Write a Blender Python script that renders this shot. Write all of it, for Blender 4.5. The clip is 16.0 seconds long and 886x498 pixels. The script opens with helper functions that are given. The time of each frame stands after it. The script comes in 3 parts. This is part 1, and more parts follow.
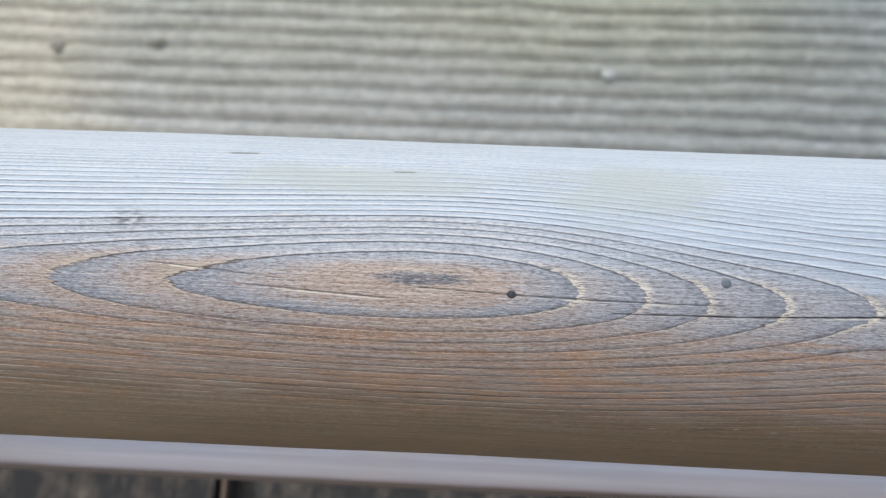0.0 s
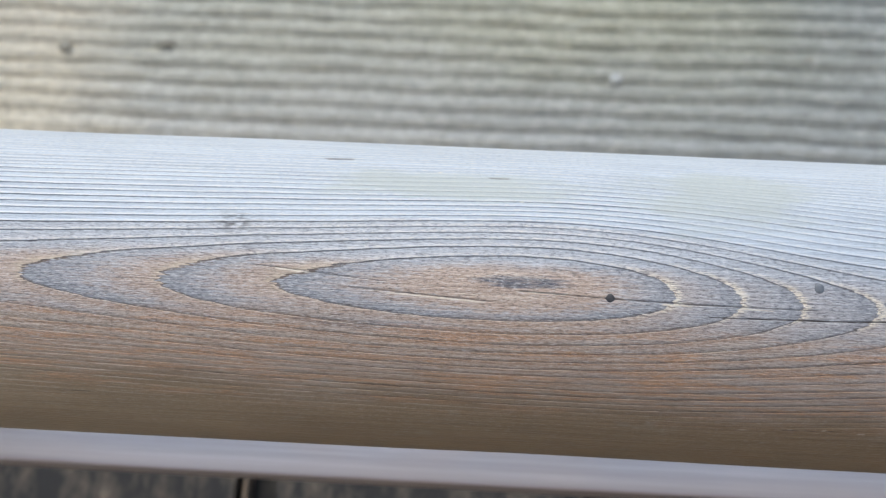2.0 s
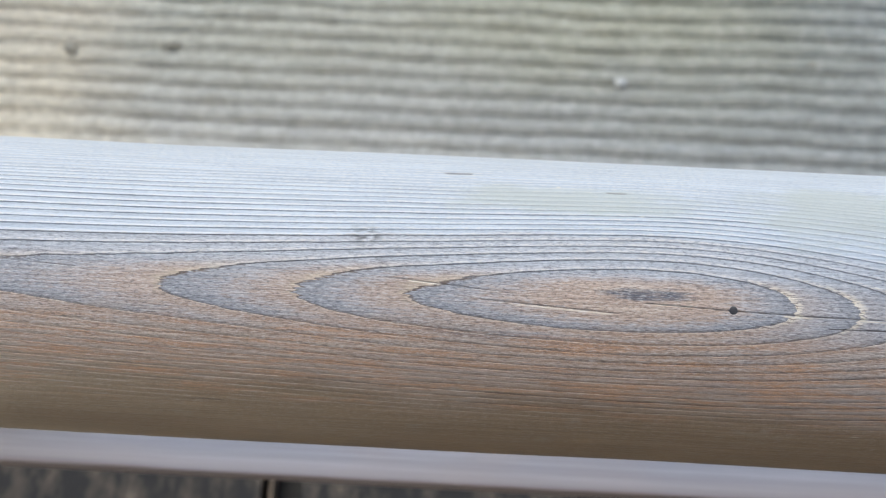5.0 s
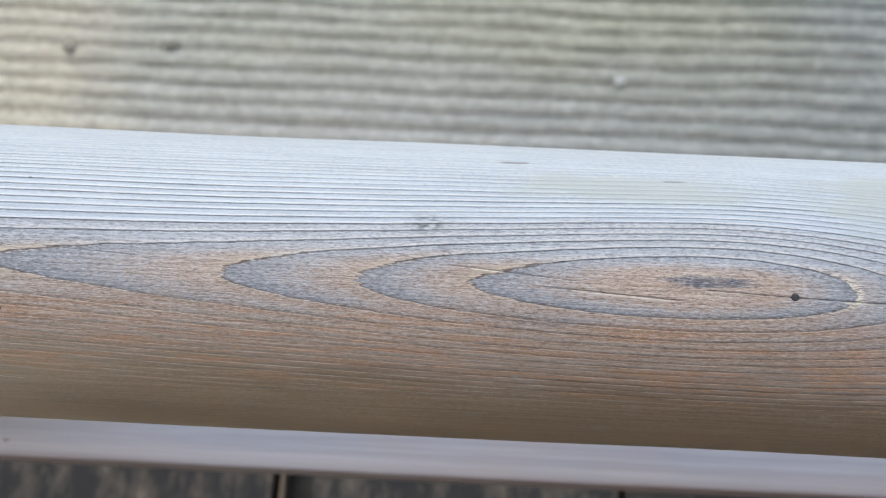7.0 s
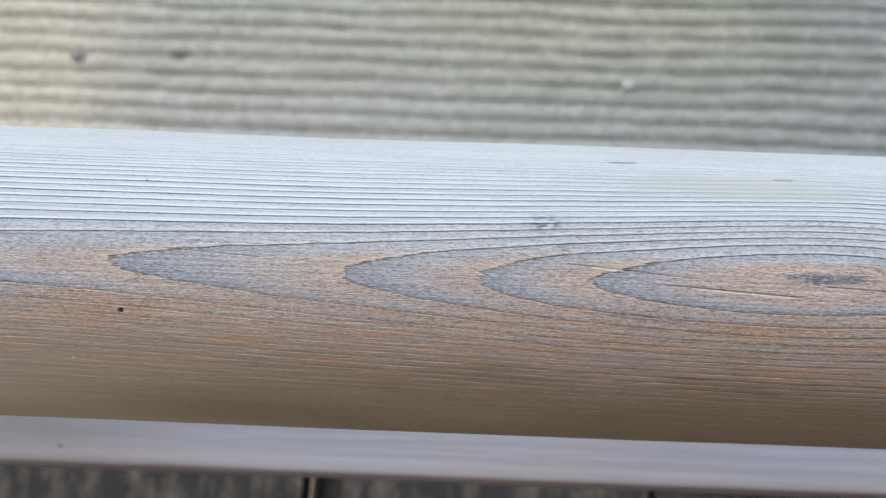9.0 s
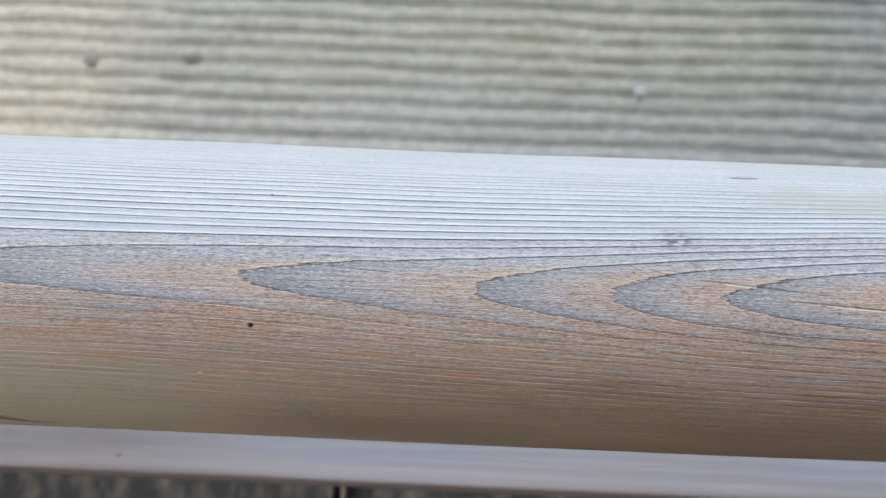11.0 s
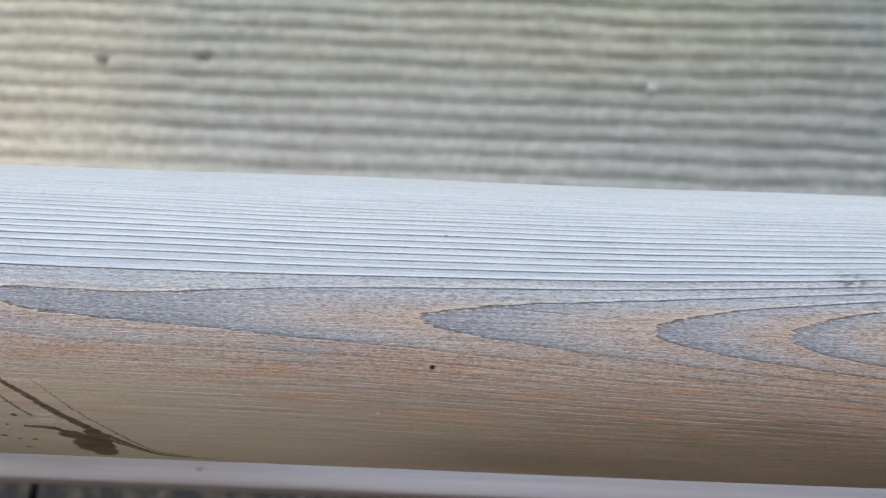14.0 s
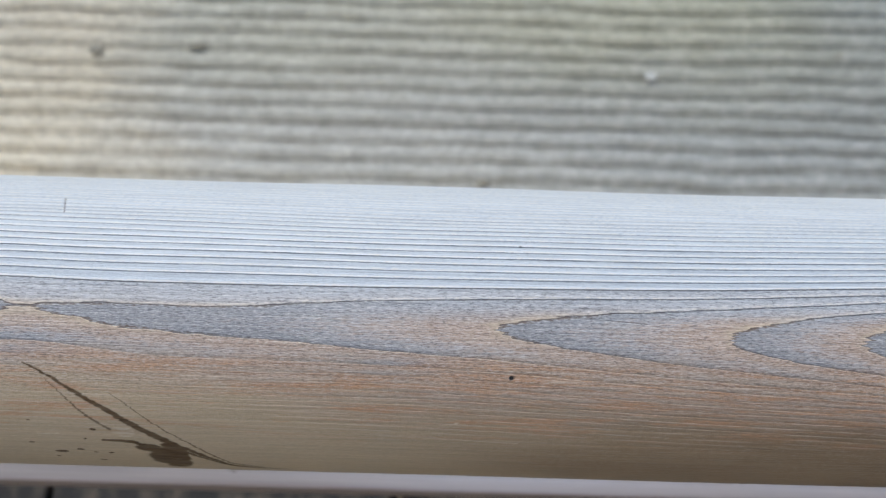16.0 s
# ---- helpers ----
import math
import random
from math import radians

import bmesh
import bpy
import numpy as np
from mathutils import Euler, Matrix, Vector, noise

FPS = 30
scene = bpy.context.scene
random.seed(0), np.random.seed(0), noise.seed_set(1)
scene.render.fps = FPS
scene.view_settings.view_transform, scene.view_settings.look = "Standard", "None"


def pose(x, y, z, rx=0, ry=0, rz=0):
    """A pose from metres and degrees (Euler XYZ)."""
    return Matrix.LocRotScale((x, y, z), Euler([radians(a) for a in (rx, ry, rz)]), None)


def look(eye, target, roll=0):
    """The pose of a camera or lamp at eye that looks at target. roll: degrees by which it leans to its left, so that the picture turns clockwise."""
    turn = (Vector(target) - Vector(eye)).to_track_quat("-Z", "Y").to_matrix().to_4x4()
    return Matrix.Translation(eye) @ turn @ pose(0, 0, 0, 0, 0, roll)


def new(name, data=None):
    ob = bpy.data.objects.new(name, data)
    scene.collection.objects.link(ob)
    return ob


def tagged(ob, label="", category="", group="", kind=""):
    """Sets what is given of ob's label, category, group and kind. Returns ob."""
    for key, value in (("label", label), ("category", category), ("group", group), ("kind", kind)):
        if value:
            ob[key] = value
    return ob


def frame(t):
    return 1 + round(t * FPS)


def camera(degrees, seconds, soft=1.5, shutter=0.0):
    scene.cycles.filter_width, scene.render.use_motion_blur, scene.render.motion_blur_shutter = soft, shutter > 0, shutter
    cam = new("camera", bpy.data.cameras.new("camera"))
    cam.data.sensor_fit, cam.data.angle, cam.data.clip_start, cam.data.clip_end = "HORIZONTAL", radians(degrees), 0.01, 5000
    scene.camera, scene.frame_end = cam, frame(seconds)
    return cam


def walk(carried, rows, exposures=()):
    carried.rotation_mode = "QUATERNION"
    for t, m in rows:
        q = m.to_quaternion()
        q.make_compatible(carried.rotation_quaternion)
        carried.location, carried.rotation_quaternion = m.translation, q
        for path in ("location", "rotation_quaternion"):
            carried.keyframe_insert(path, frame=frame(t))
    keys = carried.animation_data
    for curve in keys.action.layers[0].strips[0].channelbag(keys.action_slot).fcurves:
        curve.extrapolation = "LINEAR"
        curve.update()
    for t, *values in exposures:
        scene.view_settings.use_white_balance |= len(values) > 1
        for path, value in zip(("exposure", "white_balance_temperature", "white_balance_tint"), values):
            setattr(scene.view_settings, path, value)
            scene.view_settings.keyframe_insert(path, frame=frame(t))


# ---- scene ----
# Camera: a phone held a hand's width above a round rail, looking steeply down over it.
cam = camera(60.0, 16.0, soft=1.2)
cam.data.dof.use_dof = True
cam.data.dof.focus_distance = 0.216
cam.data.dof.aperture_fstop = 13.0
ROWS = [
    # seconds, x, y, z, and the turn in degrees
    (0.0, 0.00000, -0.05442, 0.95694, 16.060, 1.038, 2.708),
    (0.5, -0.00783, -0.05470, 0.95860, 16.094, 0.986, 2.766),
    (1.0, -0.01474, -0.05518, 0.95995, 16.137, 0.925, 2.840),
    (1.5, -0.02133, -0.05572, 0.96176, 16.181, 0.883, 2.886),
    (2.0, -0.02767, -0.05673, 0.96313, 16.224, 0.845, 2.940),
    (2.5, -0.03385, -0.05739, 0.96450, 16.275, 0.807, 2.971),
    (3.0, -0.04008, -0.05729, 0.96695, 16.324, 0.751, 3.008),
    (3.5, -0.04623, -0.05684, 0.96903, 16.349, 0.671, 3.012),
    (4.0, -0.05331, -0.05636, 0.97127, 16.347, 0.571, 2.991),
    (6.5, -0.08018, -0.06060, 0.97094, 16.290, 0.078, 2.814),
    (7.0, -0.08501, -0.06163, 0.97083, 16.296, 0.004, 2.675),
    (7.5, -0.09132, -0.06278, 0.97027, 16.358, -0.013, 2.523),
    (8.0, -0.09975, -0.06372, 0.97086, 16.454, 0.021, 2.366),
    (8.5, -0.10962, -0.06455, 0.97078, 16.564, 0.042, 2.255),
    (9.0, -0.11974, -0.06521, 0.97194, 16.717, 0.071, 2.223),
    (11.5, -0.16684, -0.06174, 0.97195, 17.108, 0.047, 2.515),
    (12.0, -0.17612, -0.05737, 0.97493, 17.100, 0.058, 2.554),
    (12.5, -0.18553, -0.05394, 0.97635, 17.017, 0.022, 2.543),
    (13.0, -0.19399, -0.05246, 0.97709, 16.882, 0.010, 2.450),
    (13.5, -0.20250, -0.05215, 0.97759, 16.691, -0.057, 2.353),
    (14.0, -0.21166, -0.05189, 0.97771, 16.468, -0.167, 2.249),
    (14.5, -0.22029, -0.05093, 0.97809, 16.241, -0.272, 2.099),
    (15.0, -0.22696, -0.04955, 0.98053, 16.030, -0.365, 1.928),
    (15.5, -0.23246, -0.04803, 0.98180, 15.833, -0.467, 1.739),
    (16.0, -0.23690, -0.04679, 0.98102, 15.687, -0.545, 1.518),
]
STOPS, KELVIN, TINT = 0.60, 6420, 5
walk(cam, [(t, pose(x, y, z, rx, ry, rz)) for t, x, y, z, rx, ry, rz in ROWS], [(0.0, STOPS, KELVIN, TINT), (11.3, STOPS, KELVIN, TINT), (13.0, STOPS - 0.11, KELVIN, TINT), (16.0, STOPS - 0.11, KELVIN, TINT)])

# ---- light: bright hazy sky in front of a terrace; unseen ceiling and walls added behind ----
SUN_UP, SUN_ROUND = 48.0, -25.0  # degrees above the horizon; round from +y, to the left when negative
world = bpy.data.worlds.new("sky")
scene.world = world
world.use_nodes = True
wn = world.node_tree
sky = wn.nodes.new("ShaderNodeTexSky")
sky.sky_type, sky.sun_disc = "NISHITA", False
sky.sun_elevation, sky.sun_rotation = radians(SUN_UP), radians(SUN_ROUND)
sky.air_density, sky.dust_density, sky.ozone_density = 1.0, 2.2, 1.2
wn.nodes["Background"].inputs["Strength"].default_value = 0.12
wn.links.new(sky.outputs[0], wn.nodes["Background"].inputs["Color"])
sun_data = bpy.data.lights.new("sun", "SUN")
sun_data.energy, sun_data.angle, sun_data.color = 0.8, radians(25), (1.0, 0.95, 0.88)
sun = new("sun", sun_data)
sx, sy = math.sin(radians(SUN_ROUND)), math.cos(radians(SUN_ROUND))
ce, se = math.cos(radians(SUN_UP)), math.sin(radians(SUN_UP))
sun.matrix_world = look((6 * sx * ce, 6 * sy * ce, 6 * se), (0, 0, 0))


# ---- materials ----
class Nodes:
    """Short hand for building a node material."""

    def __init__(self, name):
        self.mat = bpy.data.materials.new(name)
        self.mat.use_nodes = True
        self.tree = self.mat.node_tree
        self.bsdf = self.tree.nodes["Principled BSDF"]

    def put(self, socket, value):
        if hasattr(value, "is_output"):
            self.tree.links.new(value, socket)
        elif isinstance(value, (tuple, list)) and len(value) == 3 and socket.type == "RGBA":
            socket.default_value = (*value, 1.0)
        else:
            socket.default_value = value

    def node(self, kind, **fields):
        n = self.tree.nodes.new(kind)
        for key, value in fields.items():
            setattr(n, key, value)
        return n

    def math(self, op, a, b=0.0, c=0.0):
        n = self.node("ShaderNodeMath", operation=op)
        for s, v in zip(n.inputs, (a, b, c)):
            self.put(s, v)
        return n.outputs[0]

    def mix(self, fac, a, b, blend="MIX"):
        n = self.node("ShaderNodeMix", data_type="RGBA", blend_type=blend)
        self.put(n.inputs[0], fac), self.put(n.inputs[6], a), self.put(n.inputs[7], b)
        return n.outputs[2]

    def span(self, v, a, b, to0=0.0, to1=1.0, smooth=True):
        n = self.node("ShaderNodeMapRange", interpolation_type="SMOOTHSTEP" if smooth else "LINEAR")
        for s, value in zip(n.inputs, (v, a, b, to0, to1)):
            self.put(s, value)
        return n.outputs[0]

    def coords(self, scale=(1, 1, 1), kind="Object", shift=None):
        n = self.node("ShaderNodeVectorMath", operation="MULTIPLY")
        self.put(n.inputs[0], self.node("ShaderNodeTexCoord").outputs[kind])
        n.inputs[1].default_value = scale
        if shift is None:
            return n.outputs[0]
        m = self.node("ShaderNodeVectorMath", operation="ADD")
        self.put(m.inputs[0], n.outputs[0]), self.put(m.inputs[1], shift)
        return m.outputs[0]

    def noise(self, vector, scale=1.0, detail=3.0, rough=0.55, out=0):
        n = self.node("ShaderNodeTexNoise")
        self.put(n.inputs["Vector"], vector)
        n.inputs["Scale"].default_value, n.inputs["Detail"].default_value, n.inputs["Roughness"].default_value = scale, detail, rough
        return n.outputs[out]

    def attr(self, name):
        return self.node("ShaderNodeAttribute", attribute_name=name).outputs["Fac"]

    def bump(self, height, strength, distance, normal=None):
        n = self.node("ShaderNodeBump")
        self.put(n.inputs["Height"], height)
        n.inputs["Strength"].default_value, n.inputs["Distance"].default_value = strength, distance
        if normal is not None:
            self.put(n.inputs["Normal"], normal)
        return n.outputs[0]

    def done(self, color, rough, normal=None, spec=0.5):
        self.put(self.bsdf.inputs["Base Color"], color)
        self.put(self.bsdf.inputs["Roughness"], rough)
        self.put(self.bsdf.inputs["Specular IOR Level"], spec)
        if normal is not None:
            self.put(self.bsdf.inputs["Normal"], normal)
        return self.mat


def rail_wood():
    """Weathered softwood: growth rings from the mesh's ring value, silver-grey on the weather side, tan-brown under the
    rail; sky tint and side light are put into the colour.
    """
    n = Nodes("weathered_rail_wood")
    ring, pace, phi, stain, crack, pit = (n.attr(a) for a in ("ring", "pace", "phi", "stain", "crack", "pit"))
    algae, leftward, under, core, pale_mark = (n.attr(a) for a in ("algae", "leftward", "under", "core", "pale_mark"))
    p = n.math("FRACT", ring)
    inside = n.math("DIVIDE", n.math("SUBTRACT", 1.0, p), pace)  # mm to the next ring line
    outside = n.math("DIVIDE", p, pace)  # mm past the last one
    dash = n.noise(n.coords((620, 2700, 2700)), 1.0, 2.0, 0.65)
    fleck = n.noise(n.coords((270, 1900, 1900)), 1.0, 3.0, 0.65)
    fibre = n.noise(n.coords((22, 1400, 1400)), 1.0, 3.0, 0.6)
    cloud = n.noise(n.coords((16, 70, 70)), 1.0, 3.0, 0.6)
    worn = n.noise(n.coords((70, 500, 500)), 1.0, 3.0, 0.6)
    bold = n.attr("bold")
    streak = n.span(fibre, 0.34, 0.66)
    both = n.math("MULTIPLY_ADD", n.span(fleck, 0.34, 0.66), 0.6, n.math("MULTIPLY", streak, 0.4))
    grey = n.mix(both, (0.355, 0.355, 0.375), (0.56, 0.56, 0.585))
    tan = n.mix(both, (0.465, 0.335, 0.255), (0.70, 0.54, 0.43))
    # silvered wood, with the sky's blue and brightness put into its colour
    silver = n.mix(n.math("MULTIPLY_ADD", streak, 0.45, n.mix(n.span(phi, 22.0, 44.0), n.span(p, 1.0, 0.0, -0.1, 0.65, False), (0.4, 0.4, 0.4))), (0.41, 0.455, 0.515), (0.67, 0.73, 0.795))
    # tan early wood passes into grey late wood, broken up by flecks
    rough_p = n.math("ADD", p, n.math("MULTIPLY_ADD", fleck, 1.3, -0.65))
    soft_p = n.math("ADD", p, n.math("MULTIPLY_ADD", fleck, 0.6, -0.3))
    grey = n.mix(n.span(rough_p, 0.55, 1.0, 0.0, 0.4), grey, (0.17, 0.175, 0.195))
    share = n.math("MULTIPLY", n.span(rough_p, 0.9, 0.05), leftward)
    share = n.mix(under, share, n.span(soft_p, 0.95, 0.1, 0.3, 1.0))
    # lower wood is paler to the left: side light put into its colour
    warm = n.mix(n.attr("eastward"), n.mix(both, (0.40, 0.315, 0.24), (0.59, 0.49, 0.395)), n.mix(both, (0.335, 0.26, 0.207), (0.525, 0.435, 0.365)))
    col = n.mix(share, n.mix(under, grey, warm), tan)
    col = n.mix(n.math("MULTIPLY", n.math("MULTIPLY", under, n.span(soft_p, 0.45, 0.05)), 0.9), col, n.mix(both, (0.375, 0.225, 0.14), (0.54, 0.35, 0.235)))
    col = n.mix(n.math("MULTIPLY", core, n.span(fleck, 0.35, 0.65, 1.0, 0.6)), col, (0.15, 0.155, 0.18))
    col = n.mix(n.attr("silver"), col, silver)
    # light falling off to the right, put into the underside as olive to umber
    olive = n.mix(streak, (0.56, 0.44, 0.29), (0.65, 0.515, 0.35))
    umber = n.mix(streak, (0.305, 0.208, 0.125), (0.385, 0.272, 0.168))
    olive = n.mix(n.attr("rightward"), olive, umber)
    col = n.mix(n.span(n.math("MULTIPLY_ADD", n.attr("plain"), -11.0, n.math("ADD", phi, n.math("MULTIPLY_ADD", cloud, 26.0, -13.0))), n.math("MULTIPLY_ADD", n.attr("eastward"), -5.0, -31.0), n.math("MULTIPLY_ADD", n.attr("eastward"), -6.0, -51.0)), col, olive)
    rust = n.math("MULTIPLY", n.span(n.noise(n.coords((26, 380, 380)), 1.0, 4.0, 0.65), 0.48, 0.62), n.math("MULTIPLY", n.span(phi, -16.0, -26.0), n.span(phi, -58.0, -44.0)))
    col = n.mix(n.math("MULTIPLY", rust, n.span(fleck, 0.36, 0.6, 0.3, 0.95)), col, (0.60, 0.345, 0.20))
    # short dark and pale dashes of open fibre
    bare = n.math("MULTIPLY", n.span(phi, -44.0, -17.0, 0.25, 1.0), n.span(n.attr("silver"), 1.0, 0.2, 0.3, 1.0))
    col = n.mix(n.math("MULTIPLY", n.span(dash, 0.47, 0.34), n.math("MULTIPLY", bare, 0.76)), col, n.mix(0.7, col, (0.06, 0.055, 0.06)))
    col = n.mix(n.math("MULTIPLY", n.span(dash, 0.53, 0.67), n.math("MULTIPLY", bare, 0.68)), col, n.mix(0.65, col, (0.88, 0.86, 0.84)))
    # ring lines: a dark groove inside, a pale worn crest outside
    tip = n.attr("tip")
    wob = n.math("MULTIPLY", n.math("ADD", dash, -0.5), n.math("MULTIPLY_ADD", tip, 2.4, 0.6))
    line = n.math("MULTIPLY", n.span(n.math("ADD", inside, wob), n.math("MULTIPLY_ADD", tip, 0.5, n.span(worn, 0.35, 0.65, 0.72, 0.5)), 0.1), n.span(n.math("MULTIPLY_ADD", n.attr("eastward"), 9.0, phi), -54.0, -36.0, 0.1, 0.92))
    line = n.math("MULTIPLY", line, n.math("MULTIPLY", bold, n.span(phi, 44.0, 24.0, 0.15, 1.0)))
    line = n.math("MULTIPLY", line, n.mix(under, (1, 1, 1), n.math("MULTIPLY", n.span(worn, 0.38, 0.6, 1.0, 0.85), n.span(n.attr("eastward"), 0.0, 1.0, 0.65, 1.0))))
    line = n.math("MULTIPLY", line, n.span(n.attr("plain"), 0.0, 1.0, 1.0, 0.2, False))
    line = n.math("MULTIPLY", line, n.span(n.math("MULTIPLY", n.attr("faint"), n.span(bold, 0.95, 1.0, 1.0, 0.3)), 0.0, 1.0, 1.0, 0.35, False))
    line = n.math("MULTIPLY", line, n.span(n.attr("fray"), 0.5, 0.95, 1.0, 0.25))
    col = n.mix(line, col, n.mix(0.9, col, n.mix(under, n.mix(tip, n.mix(n.attr("silver"), (0.09, 0.07, 0.06), (0.11, 0.125, 0.16)), (0.17, 0.105, 0.06)), (0.10, 0.055, 0.03))))
    crest = n.math("MULTIPLY", n.math("MULTIPLY", n.span(outside, 0.75, 0.2), n.span(phi, 36.0, 16.0)), n.math("MULTIPLY", n.attr("silver"), n.span(worn, 0.3, 0.6, 0.45, 1.0)))
    ridge = n.math("MULTIPLY", n.math("MULTIPLY", n.span(outside, 0.55, 0.15), under), n.math("MULTIPLY", n.span(worn, 0.40, 0.60, 0.0, 0.55), n.span(phi, -60.0, -46.0)))
    col = n.mix(ridge, col, (0.70, 0.59, 0.49))
    col = n.mix(n.math("MULTIPLY", n.math("MULTIPLY", crest, bold), n.span(n.attr("faint"), 0.0, 1.0, 1.0, 0.2, False)), col, (0.88, 0.91, 0.95))
    fray = n.attr("fray")
    halo = n.math("MULTIPLY", n.math("MULTIPLY", n.span(outside, n.math("MULTIPLY_ADD", fleck, 3.0, 0.5), 0.2), tip), n.span(ring, 0.8, 1.0, 0.0, 0.6))
    col = n.mix(halo, col, (0.64, 0.52, 0.37))
    ochre = n.math("MULTIPLY", n.math("MULTIPLY", n.span(outside, n.math("MULTIPLY_ADD", fleck, 2.6, 0.3), 0.3), n.span(fray, 0.35, 0.9)), n.span(phi, 2.0, -4.0))
    col = n.mix(n.math("MULTIPLY", ochre, 0.6), col, (0.46, 0.36, 0.25))
    pale = n.math("MULTIPLY", n.math("MULTIPLY", n.span(outside, n.math("MULTIPLY_ADD", fray, 2.0, 0.25), 0.35), n.span(dash, 0.42, 0.54)), fray)
    col = n.mix(n.math("MAXIMUM", pale, pale_mark), col, n.mix(fleck, (0.80, 0.66, 0.46), (0.93, 0.90, 0.84)))
    col = n.mix(n.math("MULTIPLY", algae, 0.6), col, (0.50, 0.53, 0.475))
    soak = n.math("MULTIPLY", stain, n.span(worn, 0.36, 0.66, 1.0, 0.88))
    col = n.mix(soak, col, n.mix(both, (0.06, 0.032, 0.012), (0.16, 0.092, 0.04)))
    col = n.mix(crack, col, (0.075, 0.055, 0.045))
    # shade inside the holes put into the colour; the same mask holds a smudge
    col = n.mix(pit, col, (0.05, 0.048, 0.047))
    rough = n.math("MULTIPLY_ADD", fibre, 0.25, n.span(phi, -60.0, -30.0, 0.24, 0.36))
    rough = n.math("ADD", rough, n.math("MULTIPLY", stain, 0.4))
    fine = n.math("ADD", n.math("MULTIPLY", dash, 0.6), fibre)
    return n.done(col, rough, n.bump(fine, 0.85, 0.0003), 0.5)


def nail_metal(name, low, high):
    n = Nodes(name)
    spots = n.noise(n.coords((1, 1, 1)), 900.0, 3.0)
    n.bsdf.inputs["Metallic"].default_value = 0.6
    return n.done(n.mix(spots, low, high), 0.6, n.bump(spots, 0.5, 0.0002))


def board_wood():
    n = Nodes("pale_weathered_board")
    grain = n.noise(n.coords((5, 190, 190)), 1.0, 4.0, 0.65)
    cloud = n.noise(n.coords((4, 10, 10)), 1.0, 3.0)
    col = n.mix(n.span(grain, 0.35, 0.65), (0.335, 0.335, 0.38), (0.43, 0.43, 0.485))
    fine = n.noise(n.coords((3, 520, 520)), 1.0, 2.0, 0.6)
    col = n.mix(n.span(fine, 0.38, 0.62, 0.45, 0.0), col, (0.24, 0.245, 0.29))
    col = n.mix(n.span(cloud, 0.5, 0.7, 0.0, 0.5), col, (0.43, 0.36, 0.335))
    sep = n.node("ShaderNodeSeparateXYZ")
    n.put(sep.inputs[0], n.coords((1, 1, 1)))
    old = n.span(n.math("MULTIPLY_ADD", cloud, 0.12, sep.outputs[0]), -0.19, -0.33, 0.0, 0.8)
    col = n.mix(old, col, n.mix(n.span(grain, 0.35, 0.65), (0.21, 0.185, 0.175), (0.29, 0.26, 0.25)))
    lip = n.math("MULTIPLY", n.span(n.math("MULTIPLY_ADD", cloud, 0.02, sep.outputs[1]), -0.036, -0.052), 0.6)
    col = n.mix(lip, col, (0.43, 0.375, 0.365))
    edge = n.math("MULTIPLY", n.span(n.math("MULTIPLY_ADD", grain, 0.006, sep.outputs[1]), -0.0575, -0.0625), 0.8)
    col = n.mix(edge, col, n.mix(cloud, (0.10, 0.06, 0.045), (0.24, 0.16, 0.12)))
    return n.done(col, 0.42, n.bump(grain, 0.5, 0.001))


def paving_stone(name, tint):
    n = Nodes(name)
    tone = n.node("ShaderNodeObjectInfo").outputs["Random"]
    shift = n.node("ShaderNodeCombineXYZ")
    n.put(shift.inputs[0], n.math("MULTIPLY", tone, 370.0)), n.put(shift.inputs[1], n.math("MULTIPLY", tone, 91.0))
    blotch = n.noise(n.coords((30, 12, 12), "Object", shift.outputs[0]), 1.0, 5.0, 0.65)
    grit = n.noise(n.coords((400, 400, 400)), 1.0, 2.0)
    base = n.mix(tone, (0.095, 0.08, 0.064), (0.16, 0.14, 0.112))
    col = n.mix(n.span(blotch, 0.44, 0.58), (0.022, 0.022, 0.023), base)
    col = n.mix(n.span(blotch, 0.57, 0.68), col, (0.30, 0.25, 0.19))
    col = n.mix(n.math("MULTIPLY", grit, 0.35), col, (0.1, 0.1, 0.1))
    col = n.mix(1.0, col, (tint, tint * 0.95, tint * 0.92), "MULTIPLY")
    return n.done(col, 0.8, n.bump(n.math("ADD", blotch, grit), 0.5, 0.003))


